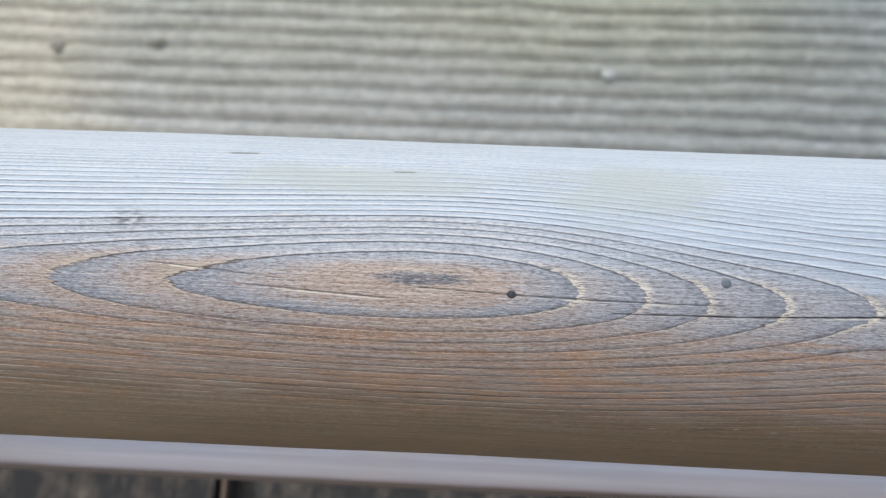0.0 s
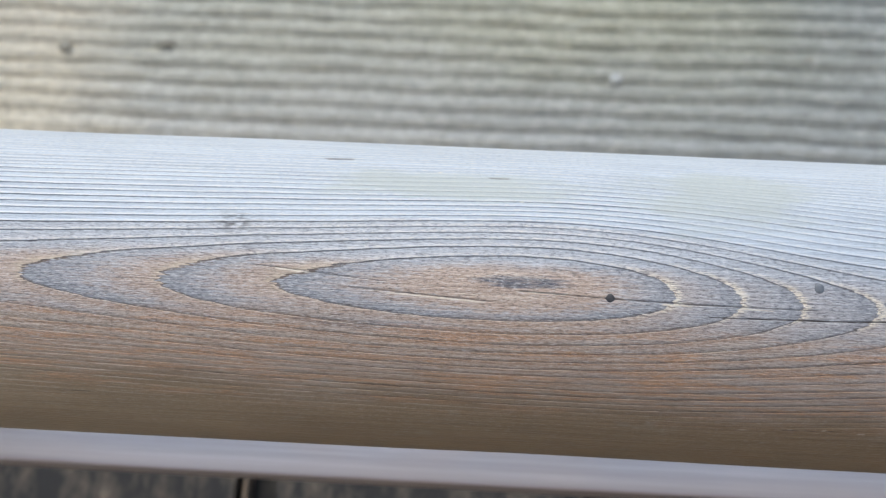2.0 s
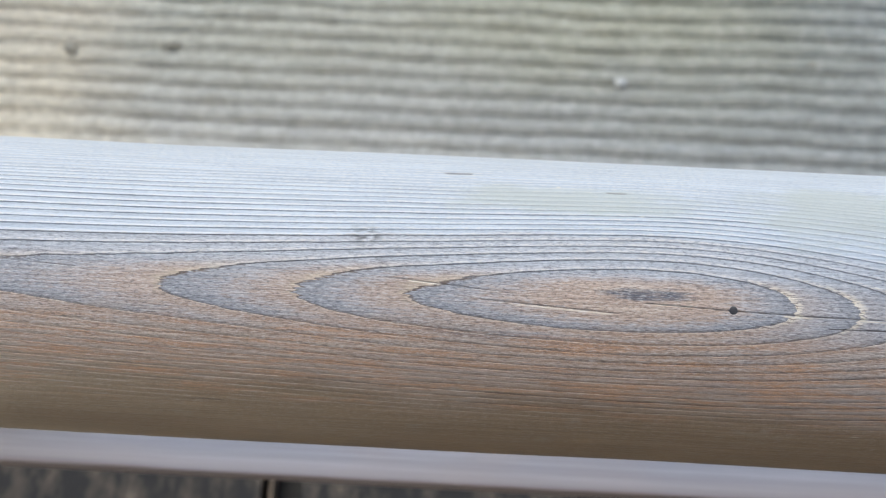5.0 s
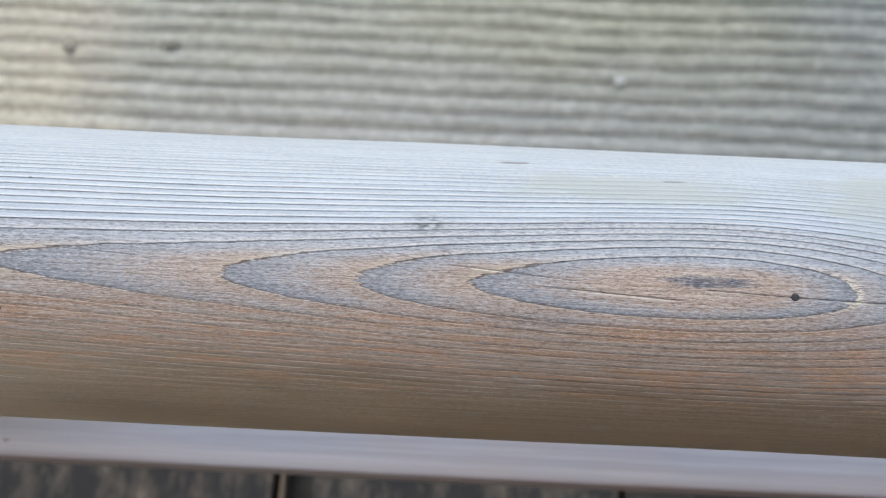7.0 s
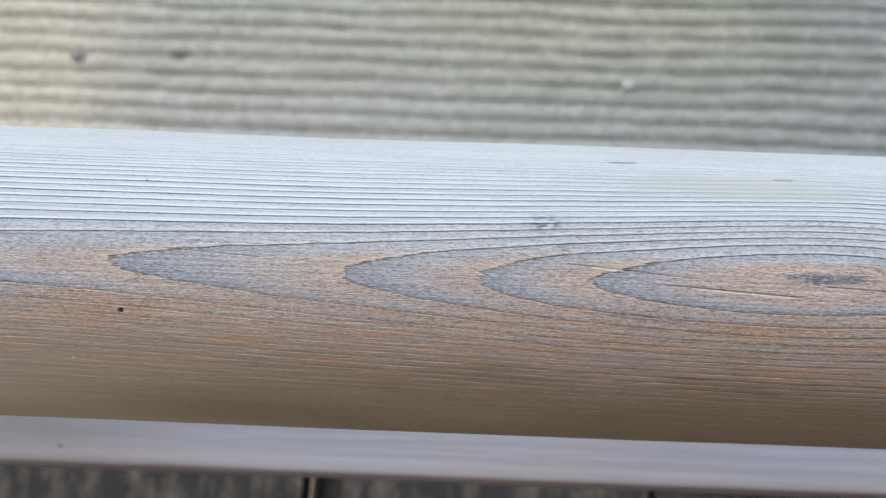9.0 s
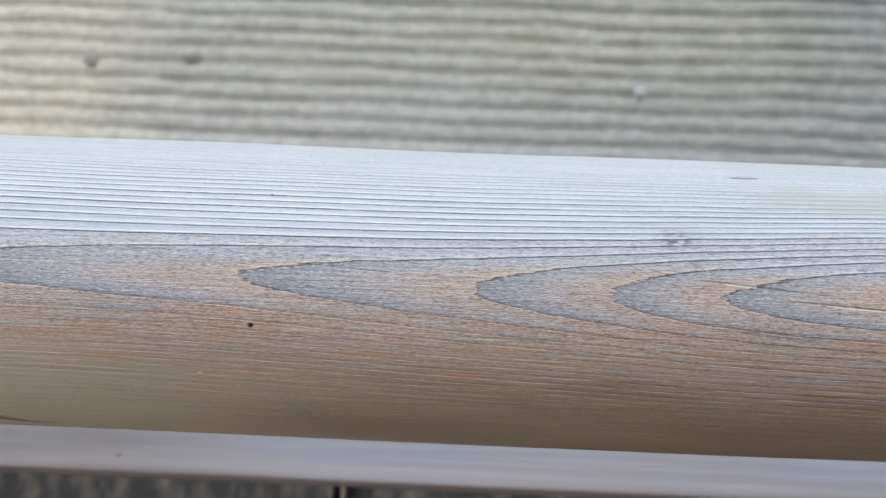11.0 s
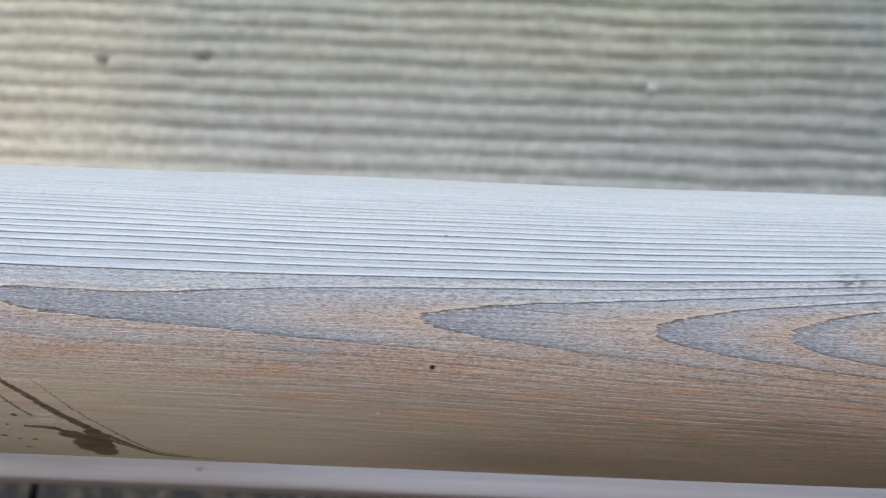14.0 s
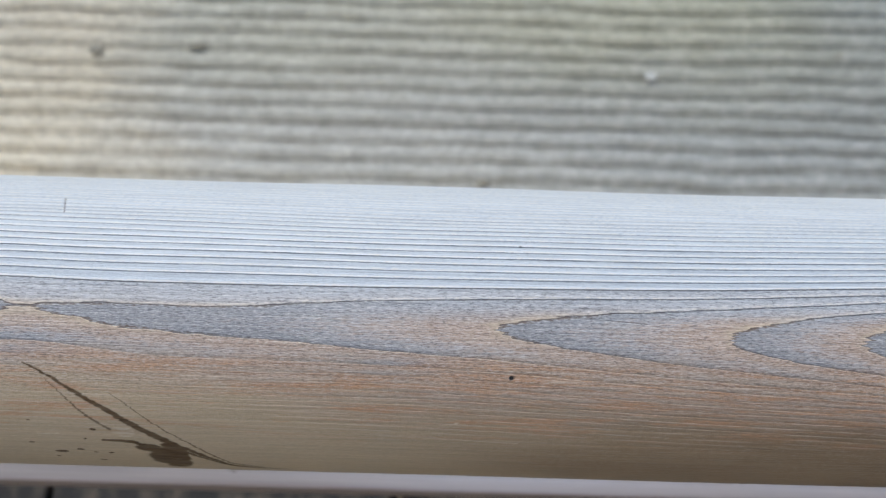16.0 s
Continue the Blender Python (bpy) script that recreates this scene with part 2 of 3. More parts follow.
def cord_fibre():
    """Nubbly, speckled cords; the light's colour cast is put in: cream at one end of the mat, green further out, grey
    near the terrace.
    """
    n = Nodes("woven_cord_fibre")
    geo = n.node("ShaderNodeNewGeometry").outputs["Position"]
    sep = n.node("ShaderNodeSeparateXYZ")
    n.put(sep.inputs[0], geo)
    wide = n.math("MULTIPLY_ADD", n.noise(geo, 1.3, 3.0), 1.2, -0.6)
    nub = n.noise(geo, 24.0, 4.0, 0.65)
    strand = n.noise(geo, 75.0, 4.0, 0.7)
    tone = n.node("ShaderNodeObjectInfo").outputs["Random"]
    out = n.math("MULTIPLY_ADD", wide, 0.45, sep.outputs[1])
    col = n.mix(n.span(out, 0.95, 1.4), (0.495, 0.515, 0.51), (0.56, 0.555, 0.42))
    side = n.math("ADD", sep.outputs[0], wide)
    # warm light at the left and dimmer, bluer light at the right, as cord colour
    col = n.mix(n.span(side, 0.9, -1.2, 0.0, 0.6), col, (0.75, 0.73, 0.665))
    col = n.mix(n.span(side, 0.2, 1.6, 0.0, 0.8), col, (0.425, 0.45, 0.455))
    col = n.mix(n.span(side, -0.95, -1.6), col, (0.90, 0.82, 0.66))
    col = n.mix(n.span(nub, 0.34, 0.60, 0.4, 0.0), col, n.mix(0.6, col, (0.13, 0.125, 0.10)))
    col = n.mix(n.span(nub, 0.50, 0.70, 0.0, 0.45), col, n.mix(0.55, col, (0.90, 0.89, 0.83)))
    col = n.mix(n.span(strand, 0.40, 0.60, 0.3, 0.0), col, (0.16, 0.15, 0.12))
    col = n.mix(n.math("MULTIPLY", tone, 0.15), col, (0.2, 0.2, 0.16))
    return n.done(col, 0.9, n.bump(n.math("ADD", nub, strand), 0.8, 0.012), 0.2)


def plain_rough(name, low, high, scale, relief=0.004):
    n = Nodes(name)
    a = n.noise(n.coords((1, 1, 1)), scale, 5.0, 0.65)
    b = n.noise(n.coords((1, 1, 1)), scale * 22, 3.0, 0.6)
    f = n.math("ADD", n.math("MULTIPLY", a, 0.65), n.math("MULTIPLY", b, 0.35))
    return n.done(n.mix(n.span(f, 0.32, 0.68), low, high), 0.85, n.bump(f, 0.6, relief), 0.3)


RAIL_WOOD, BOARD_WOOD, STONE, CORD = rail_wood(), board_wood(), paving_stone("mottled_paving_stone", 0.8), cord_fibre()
NAIL = nail_metal("dull_nail_iron", (0.055, 0.055, 0.06), (0.16, 0.15, 0.145))
ZINC = nail_metal("weathered_nail_zinc", (0.17, 0.18, 0.195), (0.33, 0.34, 0.355))
PLASTER = plain_rough("cream_plaster", (0.78, 0.67, 0.50), (0.84, 0.74, 0.58), 2.0)
SOFFIT = plain_rough("brown_boarding", (0.16, 0.12, 0.085), (0.24, 0.18, 0.13), 3.0)
BOUNCE_GROUND = plain_rough("pale_bounce_ground", (0.26, 0.24, 0.21), (0.42, 0.40, 0.36), 6.0, 0.01)
CLOD = plain_rough("brown_earth", (0.29, 0.27, 0.22), (0.42, 0.39, 0.33), 40.0)
KNOT = plain_rough("knot_wood", (0.20, 0.165, 0.15), (0.31, 0.27, 0.255), 60.0, 0.0005)
PEBBLE = plain_rough("white_stone", (0.50, 0.51, 0.50), (0.66, 0.67, 0.66), 20.0, 0.001)
DARK_STONE = paving_stone("dark_paving_stone", 0.35)
MORTAR = plain_rough("dark_joint_mortar", (0.03, 0.03, 0.03), (0.07, 0.065, 0.06), 30.0)


# ---- helpers ----
def part(name, bm, material, parent=None, label=""):
    """Links a bmesh as one mesh object, under a thing or a part if one is given."""
    mesh = bpy.data.meshes.new(name)
    bm.to_mesh(mesh)
    bm.free()
    mesh.materials.append(material)
    ob = new(name, mesh)
    if parent is not None:
        ob.parent = parent
    return tagged(ob, label)


def box(x0, x1, y0, y1, z0, z1, bevel=0.0, segments=2):
    bm = bmesh.new()
    bmesh.ops.create_cube(bm, size=1.0)
    bmesh.ops.scale(bm, vec=(x1 - x0, y1 - y0, z1 - z0), verts=bm.verts)
    bmesh.ops.translate(bm, vec=((x0 + x1) / 2, (y0 + y1) / 2, (z0 + z1) / 2), verts=bm.verts)
    if bevel:
        bmesh.ops.bevel(bm, geom=bm.edges[:], offset=bevel, segments=segments, profile=0.6, affect="EDGES", clamp_overlap=True)
    return bm


def grid_mesh(name, points, closed, material, values=None):
    """A mesh over a grid of points (rows, columns, 3), closed round its columns, with end caps, and values at its points."""
    r, c = points.shape[:2]
    idx = np.arange(r * c).reshape(r, c)
    nxt = np.roll(idx, -1, axis=1) if closed else idx[:, 1:]
    now = idx if closed else idx[:, :-1]
    quads = np.stack([now[:-1], nxt[:-1], nxt[1:], now[1:]], -1).reshape(-1, 4)
    mesh = bpy.data.meshes.new(name)
    mesh.vertices.add(r * c)
    mesh.vertices.foreach_set("co", np.ascontiguousarray(points, dtype=np.float32).ravel())
    caps = [idx[0][::-1], idx[-1]] if closed else []
    loops = np.concatenate([quads.ravel(), *caps]).astype(np.int32)
    sizes = np.concatenate([np.full(len(quads), 4), [len(k) for k in caps]]).astype(np.int32)
    mesh.loops.add(len(loops))
    mesh.loops.foreach_set("vertex_index", loops)
    mesh.polygons.add(len(sizes))
    mesh.polygons.foreach_set("loop_start", np.concatenate([[0], np.cumsum(sizes)[:-1]]).astype(np.int32))
    mesh.polygons.foreach_set("use_smooth", np.concatenate([np.ones(len(quads), bool), np.zeros(len(caps), bool)]))
    for key, value in (values or {}).items():
        mesh.attributes.new(key, "FLOAT", "POINT").data.foreach_set("value", np.ascontiguousarray(value, dtype=np.float32).ravel())
    mesh.update(calc_edges=True)
    mesh.validate()
    mesh.materials.append(material)
    return mesh


TABLE = np.random.RandomState(7).rand(256, 256)


def soft_noise(u, v, shift=0):
    """Smooth value noise, -1 to 1, over a wrapped table."""
    u, v = u + 37.3 * shift + 500, v + 11.9 * shift + 500
    iu, iv = np.floor(u).astype(int), np.floor(v).astype(int)
    fu, fv = u - iu, v - iv
    fu, fv = fu * fu * (3 - 2 * fu), fv * fv * (3 - 2 * fv)
    a, b = TABLE[iu % 256, iv % 256], TABLE[(iu + 1) % 256, iv % 256]
    c, d = TABLE[iu % 256, (iv + 1) % 256], TABLE[(iu + 1) % 256, (iv + 1) % 256]
    return 2 * ((a * (1 - fu) + b * fu) * (1 - fv) + (c * (1 - fu) + d * fu) * fv) - 1


def ramp(v, a, b):
    t = np.clip((v - a) / (b - a), 0, 1)
    return t * t * (3 - 2 * t)


# ---- the place ----
RAIL_Z, RAIL_R = 0.7091, 0.05
MM = math.pi * RAIL_R / 180 * 1000  # millimetres of arc for one degree round the rail


def stroke(x, phi, ends, w0, w1):
    """How far a stroke along the given (x, degrees) points covers the surface; its half width in mm grows from w0 to w1."""
    out = np.zeros_like(x)
    n = len(ends) - 1
    for k, ((xa, pa), (xb, pb)) in enumerate(zip(ends, ends[1:])):
        dx, dy = (xb - xa) * 1000, (pb - pa) * MM
        ux, uy = (x - xa) * 1000, (phi - pa) * MM
        t = np.clip((ux * dx + uy * dy) / (dx * dx + dy * dy), 0, 1)
        far = np.hypot(ux - t * dx, uy - t * dy)
        half = w0 + (w1 - w0) * (k + t) / n
        out = np.maximum(out, ramp(far, half * 1.25, half * 0.75))
    return out


def spot(x, phi, at, rx, ry):
    return ramp(np.hypot((x - at[0]) * 1000 / rx, (phi - at[1]) * MM / ry), 1.15, 0.8)


# how the growth rings drift along and round the rail, and how dark each ring's line is
GROWTH = [
    [0.585, 0.761, -0.059, -0.543, 0.047, 0.134, 0.048],
    [0.107, 0.034, 0.187, 0.178, 0.014, 0.024, -0.036],
    [-0.070, -0.328, -0.190, 0.124, 0.081, -0.040, -0.002],
    [-0.012, -0.154, -0.150, 0.047, 0.152, 0.024, -0.027],
    [0.000, 0.019, -0.036, -0.031, 0.000, 0.017, 0.013],
    [0.033, 0.090, 0.067, -0.086, -0.029, -0.071, -0.006],
    [0.064, -0.015, 0.137, 0.000, -0.043, -0.016, -0.020],
    [0.011, -0.124, -0.012, 0.038, -0.021, -0.009, 0.003],
    [-0.047, -0.023, -0.057, -0.026, 0.034, 0.022, -0.009],
    [0.027, 0.033, 0.003, 0.027, 0.011, 0.039, 0.017],
    [-0.035, 0.046, 0.007, -0.016, 0.026, 0.033, 0.013],
    [-0.029, -0.025, -0.020, 0.004, 0.014, -0.022, -0.009],
]
BOLD = [0.0, 0.95, 0.95, 0.92, 0.9, 0.9, 1.0, 0.85, 0.75, 0.85, 1.0, 0.78, 0.95, 0.6, 0.6, 0.75, 0.5, 0.6, 0.75, 0.5]


def chebval2d(u, v, table):
    """Sum of table[i, j] times the Chebyshev polynomials i of u and j of v."""
    u, v = np.arccos(u), np.arccos(v)
    return sum(table[i, j] * np.cos(i * u) * np.cos(j * v) for i in range(table.shape[0]) for j in range(table.shape[1]))


def build_rail():
    """The round handrail: rings of growth cut lengthwise, with raised late wood, drying cracks and small holes."""
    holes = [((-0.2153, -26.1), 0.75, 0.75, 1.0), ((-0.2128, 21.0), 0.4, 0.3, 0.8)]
    nails = [((0.0124, -10.5), 0.00145, NAIL, "small dark round iron nail head"), ((0.0687, -4.5), 0.0016, ZINC, "dull grey round nail head")]
    xs = [np.arange(-0.42, 0.171, 0.001), np.linspace(-1.25, -0.43, 24), np.linspace(0.18, 1.05, 24)]
    xs += [np.arange(-0.366, -0.28, 0.0004)]
    xs += [np.arange(c[0] - 0.003, c[0] + 0.003, 0.00025) for c, *_ in holes + nails]
    xs = np.unique(np.concatenate(xs).round(6))
    phis = np.concatenate([np.arange(-96, 78, 0.22), np.linspace(80, 262, 60)])
    x, phi = np.meshgrid(xs, phis, indexing="ij")
    # the middle line of the figure drifts a little round the rail
    mid = -3.975 - 27.05 * np.clip(x, 0, 0.1) - 0.45 * np.exp(-(((x + 0.1736) / 0.0337) ** 2)) + 13.51 * np.clip(-0.15 - x, 0, 1)
    s = phi - mid
    above = 0.5975 * (np.sqrt(s**2 + 18.436**2) - 18.436)
    below = 0.718 * (np.sqrt(s**2 + 55.316**2) - 55.316)
    d = x + 0.013
    right = 4.119 * (1 - np.exp(-((np.clip(d, 0, 9) / 0.0771) ** 2.533))) + 16.16 * np.clip(d - 0.1003, 0, 1)
    left = 4.387 * (1 - np.exp(-((np.clip(-d, 0, 9) / 0.1437) ** 1.417))) - 0.069 * np.exp(-(((d + 0.0735) / 0.0112) ** 2))
    whole = np.where(s > 0, above, below) + np.where(d > 0, right, left)
    whole += chebval2d(np.clip((x + 0.1325) / 0.2425, -1, 1), np.clip((phi + 4) / 36, -1, 1), np.array(GROWTH))
    axis = phi + 8.5 + 45 * np.clip(x - 0.03, 0, 0.075)  # the line through the tips of the rings
    across = np.gradient(whole, phis, axis=1) / MM
    along = np.gradient(whole, xs, axis=0) / 1000
    pace = np.hypot(across, along) + 0.004  # rings for each millimetre of surface
    calm = 1 - 0.8 * ramp(whole * np.sign(s), 4, 7)
    calm = calm * np.clip(pace / 0.12, 0.12, 1)
    ring = whole + calm * (0.02 * soft_noise(x / 0.04, phi / 6, 2) + 0.028 * soft_noise(x / 0.008, phi / 2.2, 3) + 0.018 * soft_noise(x / 0.0022, phi / 0.6, 4) + 0.035 * ramp(np.abs(axis), 10, 4) * soft_noise(x / 0.008, phi / 0.45, 14))
    ragged = ramp(np.abs(axis), 7, 2) * (1 - 0.65 * ramp(x, -0.02, 0.02)) * (1.7 * soft_noise(x / 0.03, phi / 0.32, 26) + 1.1 * soft_noise(x / 0.009, phi / 0.5, 27))
    ring = np.maximum(ring + np.clip(np.abs(along), 0, 0.1) * ragged, 0.03)
    bold = np.array(BOLD)[np.clip(np.round(ring).astype(int), 0, 2 * len(BOLD) - 1) % len(BOLD)]
    p = ring % 1.0
    # relief of the rings: a proud edge outside each line, a groove just inside it
    rise = bold * (np.exp(-(p / pace) / 0.5) - 1.0 * np.exp(-((((1 - p) / pace - 0.28) / 0.25) ** 2)))
    # rightward dims the underside colour to the right, standing in for light falloff
    rightward = ramp(x + 0.05 * soft_noise(x / 0.1, phi / 25, 13), -0.30, -0.09)
    eastward = ramp(x + 0.03 * soft_noise(x / 0.05, phi / 20, 31), -0.16, -0.02)
    depth = (0.1 * ramp(phi + 8 * eastward, -57, -38) + 0.012) * ramp(phi + 6 * rightward, 46, 20)
    faint = ramp(x + 0.01 * soft_noise(x / 0.03, phi / 4, 18), -0.01, 0.06) * ramp(phi, 0, 13)
    faint = np.maximum(faint, 0.5 * ramp(x + 0.02 * soft_noise(x / 0.03, phi / 4, 29), -0.18, -0.06) * ramp(phi, 2, 12))
    plain = ramp(x + 0.02 * soft_noise(x / 0.03, phi / 5, 19), -0.22, -0.31) * ramp(phi, -12, -24)
    depth = depth * (1 - 0.55 * faint) * (1 - 0.75 * plain)
    high = rise * depth + 0.012 * soft_noise(x / 0.006, phi / 1.0, 5)
    fray = ramp(x, 0.0, 0.03) * (0.75 * ramp(np.abs(axis), 6.5, 2) + 0.35 * ramp(np.abs(axis), 12, 6) - 0.1) + 0.25 * ramp(phi, -32, -14) + 0.1 * ramp(phi, -8, 0)
    tip = ramp(np.abs(axis), 7, 2) * ramp(x, 0.0, -0.03)
    leftward = 0.95 - 0.72 * ramp(x, 0.0, 0.05) + 0.3 * np.exp(-((d / 0.03) ** 2))
    leftward = leftward * (1 - 0.75 * ramp(phi + 5 * ramp(x, -0.1, -0.25), -5, 3))
    low = 5.75 - 2.0 * ramp(x, -0.10, 0.03)
    silver = np.where(s > 0, ramp(ring + (0.5 - 0.45 * ramp(x, -0.06, -0.16)) * soft_noise(x / 0.02, phi / 2, 15), low, low + 0.45 + 2.6 * ramp(x, -0.12, 0.03)), 0)
    silver = np.maximum(silver, 0.45 * ramp(phi + 2 * soft_noise(x / 0.02, phi / 3, 25), -7, 3))
    under = ramp(phi + 4 * soft_noise(x / 0.03, phi / 7, 11) + 2 * soft_noise(x / 0.009, phi / 1.5, 12), -15, -28) * (1 - 0.3 * ramp(x, -0.02, 0.05))
    core = ramp(np.hypot((x + 0.0118) / 0.0125, (phi + 6.6) / 2.1) + 0.3 * soft_noise(x / 0.005, phi / 0.45, 16), 1.2, 0.65)
    core = np.clip(core, 0, 1) + 0.7 * np.exp(-(((x + 0.062) / 0.016) ** 2) - ((phi + 22.0 + 60 * (x + 0.062)) / 1.2) ** 2)
    # pale strokes along the cracks, with scuffs, scratches and specks
    pale_mark = 0.9 * stroke(x, phi, [(-0.05, -11.9), (-0.0215, -13.7)], 0.14, 0.2)
    pale_mark = np.maximum(pale_mark, 0.9 * stroke(x, phi, [(-0.0125, -9.7), (0.0, -10.1)], 0.14, 0.18))
    pale_mark = np.maximum(pale_mark, stroke(x, phi, [(-0.0795, -5.9), (-0.0705, -6.7)], 0.24, 0.22))
    pale_mark = np.maximum(pale_mark, 0.9 * stroke(x, phi, [(0.0265, -11.7), (0.0345, -12.0)], 0.24, 0.18))
    pale_mark = np.maximum(pale_mark, 0.9 * stroke(x, phi, [(0.048, -12.1), (0.056, -12.2)], 0.2, 0.16))
    pale_mark = np.maximum(pale_mark, 0.7 * stroke(x, phi, [(0.094, -14.3), (0.108, -13.5)], 0.16, 0.16))
    pale_mark = np.maximum(pale_mark, 0.45 * spot(x, phi, (-0.3325, -52.6), 3.4, 2.6) * ramp(soft_noise(x / 0.004, phi / 0.7, 17), -0.2, 0.4))
    pale_mark = np.maximum(pale_mark, 0.6 * stroke(x, phi, [(-0.3592, -54.7), (-0.3524, -54.3)], 0.1, 0.16))
    pale_mark = np.maximum(pale_mark, 0.5 * stroke(x, phi, [(-0.2544, -51.0), (-0.235, -51.9), (-0.212, -53.2)], 0.1, 0.2))
    pale_mark = np.maximum(pale_mark, spot(x, phi, (-0.2307, -44.2), 0.45, 0.4))
    pale_mark = np.maximum(pale_mark, 0.4 * spot(x, phi, (-0.1975, -26.5), 7.0, 1.1) * ramp(soft_noise(x / 0.005, phi / 0.5, 28), -0.3, 0.4))
    pale_mark = np.maximum(pale_mark, 0.7 * spot(x, phi, (-0.0117, 21.5), 0.4, 0.35))
    for cx, deg, size in ((0.0535, -54.9, 0.8), (0.0665, -53.6, 0.7), (0.0760, -53.3, 0.9), (0.0865, -54.1, 1.1), (-0.1395, -52.2, 0.5)):
        pale_mark = np.maximum(pale_mark, 0.6 * spot(x, phi, (cx, deg), size, 0.25))
    pale_mark = np.maximum(pale_mark, 0.8 * spot(x, phi, (-0.036, 34.6), 0.5, 0.5))
    # drying cracks
    crack = 0.75 * stroke(x, phi, [(-0.012, -9.6), (0.012, -10.7), (0.035, -11.4), (0.068, -11.6)], 0.16, 0.12)
    crack = np.maximum(crack, stroke(x, phi, [(0.04, -15.1), (0.075, -14.6), (0.109, -12.9), (0.135, -12.3)], 0.12, 0.2))
    crack = np.maximum(crack, 0.7 * stroke(x, phi, [(-0.086, -5.0), (-0.071, -6.4), (-0.05, -8.5)], 0.13, 0.08))
    crack = np.maximum(crack, 0.8 * stroke(x, phi, [(-0.058, -10.8), (-0.02, -13.3)], 0.12, 0.12))
    crack = np.maximum(crack, 0.6 * stroke(x, phi, [(-0.202, -4.6), (-0.176, -6.4)], 0.1, 0.1))
    crack = np.maximum(crack, 0.6 * stroke(x, phi, [(-0.0705, 40.9), (-0.0632, 41.2)], 0.6, 0.55))
    crack = np.maximum(crack, 0.7 * stroke(x, phi, [(-0.3555, 32.0), (-0.3580, 40.5)], 0.22, 0.2))
    crack = np.maximum(crack, 0.5 * stroke(x, phi, [(-0.021, 32.6), (-0.0155, 32.7)], 0.4, 0.35))
    crack = np.maximum(crack, 0.7 * stroke(x, phi, [(0.0605, -54.4), (0.0695, -54.0), (0.0815, -53.5)], 0.22, 0.12) * ramp(soft_noise(x / 0.003, phi / 3, 30), -0.5, 0.1))
    crack = np.maximum(crack, 0.6 * stroke(x, phi, [(-0.1445, -52.7), (-0.1342, -52.5)], 0.14, 0.2))
    # mask of the holes' painted shade, joined further down by a grey smudge
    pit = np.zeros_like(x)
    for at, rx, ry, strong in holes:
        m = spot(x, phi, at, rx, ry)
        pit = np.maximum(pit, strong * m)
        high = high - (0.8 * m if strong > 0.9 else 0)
    high = high - 0.35 * crack
    # a dark splash with thin runs and drops
    wob_x, wob_p = x + 0.0005 * soft_noise(x / 0.004, phi / 0.55, 6), phi + 0.18 * soft_noise(x / 0.002, phi / 1.1, 7)
    stain = stroke(wob_x, wob_p, [(-0.3585, -25.0), (-0.3499, -30.7), (-0.3418, -37.5), (-0.3346, -43.5), (-0.3268, -51.0), (-0.3185, -58.6)], 0.25, 1.35)
    stain = np.maximum(stain, stroke(wob_x, wob_p, [(-0.3395, -57.3), (-0.331, -57.9), (-0.327, -60.5), (-0.3245, -65.0)], 0.45, 1.4))
    stain = np.maximum(stain, stroke(wob_x, wob_p, [(-0.327, -59.5), (-0.3235, -64.0), (-0.3215, -70.0), (-0.3205, -77.0)], 0.6, 3.6))
    stain = np.maximum(stain, stroke(wob_x, wob_p, [(-0.321, -59.6), (-0.3165, -62.5), (-0.3165, -68.0), (-0.318, -76.0)], 1.3, 2.2))
    stain = np.maximum(stain, stroke(wob_x, wob_p, [(-0.3195, -58.3), (-0.3140, -62.3), (-0.3092, -67.6), (-0.3023, -75.5), (-0.294, -79.0), (-0.284, -80.5)], 1.1, 0.3))
    stain = np.maximum(stain, stroke(wob_x, wob_p, [(-0.3155, -63.5), (-0.309, -70.0), (-0.302, -77.0), (-0.295, -79.6)], 0.6, 0.25))
    stain = np.maximum(stain, 0.85 * stroke(wob_x, wob_p, [(-0.3347, -35.0), (-0.3291, -40.4), (-0.3232, -47.5), (-0.3161, -54.7), (-0.3102, -61.8), (-0.3027, -72.5), (-0.293, -78.0)], 0.1, 0.42))
    stain = np.maximum(stain, 0.8 * stroke(wob_x, wob_p, [(-0.3529, -30.2), (-0.3477, -37.5), (-0.3429, -44.4), (-0.3365, -51.4)], 0.08, 0.5))
    stain = np.maximum(stain, spot(wob_x, wob_p, (-0.3205, -65.5), 4.6, 4.6))
    stain = np.maximum(stain, spot(wob_x, wob_p, (-0.3262, -61.6), 4.2, 2.2))
    stain = np.maximum(stain, spot(wob_x, wob_p, (-0.3232, -69.0), 4.4, 6.0))
    for at, rx, ry in (((-0.3416, -51.7), 1.0, 0.55), ((-0.3623, -60.0), 0.9, 0.4), ((-0.3547, -65.7), 2.1, 0.75), ((-0.3481, -63.9), 1.2, 0.5), ((-0.3441, -65.8), 0.7, 0.45),
                       ((-0.3391, -65.9), 1.0, 0.5), ((-0.3435, -72.9), 1.3, 0.5), ((-0.3450, -56.9), 0.5, 0.4), ((-0.3601, -47.7), 0.7, 0.3), ((-0.357, -70.0), 0.7, 0.4)):
        stain = np.maximum(stain, spot(wob_x, wob_p, at, rx, ry))
    patch = np.exp(-(((x + 0.034) / 0.042) ** 4 + ((phi - 28.5) / 8) ** 4)) + np.exp(-(((x - 0.047) / 0.024) ** 4 + ((phi - 27) / 15) ** 4))
    algae = ramp(patch + 0.3 * soft_noise(x / 0.012, phi / 6, 8) + 0.2 * soft_noise(x / 0.004, phi / 1.2, 24), 0.15, 1.1)
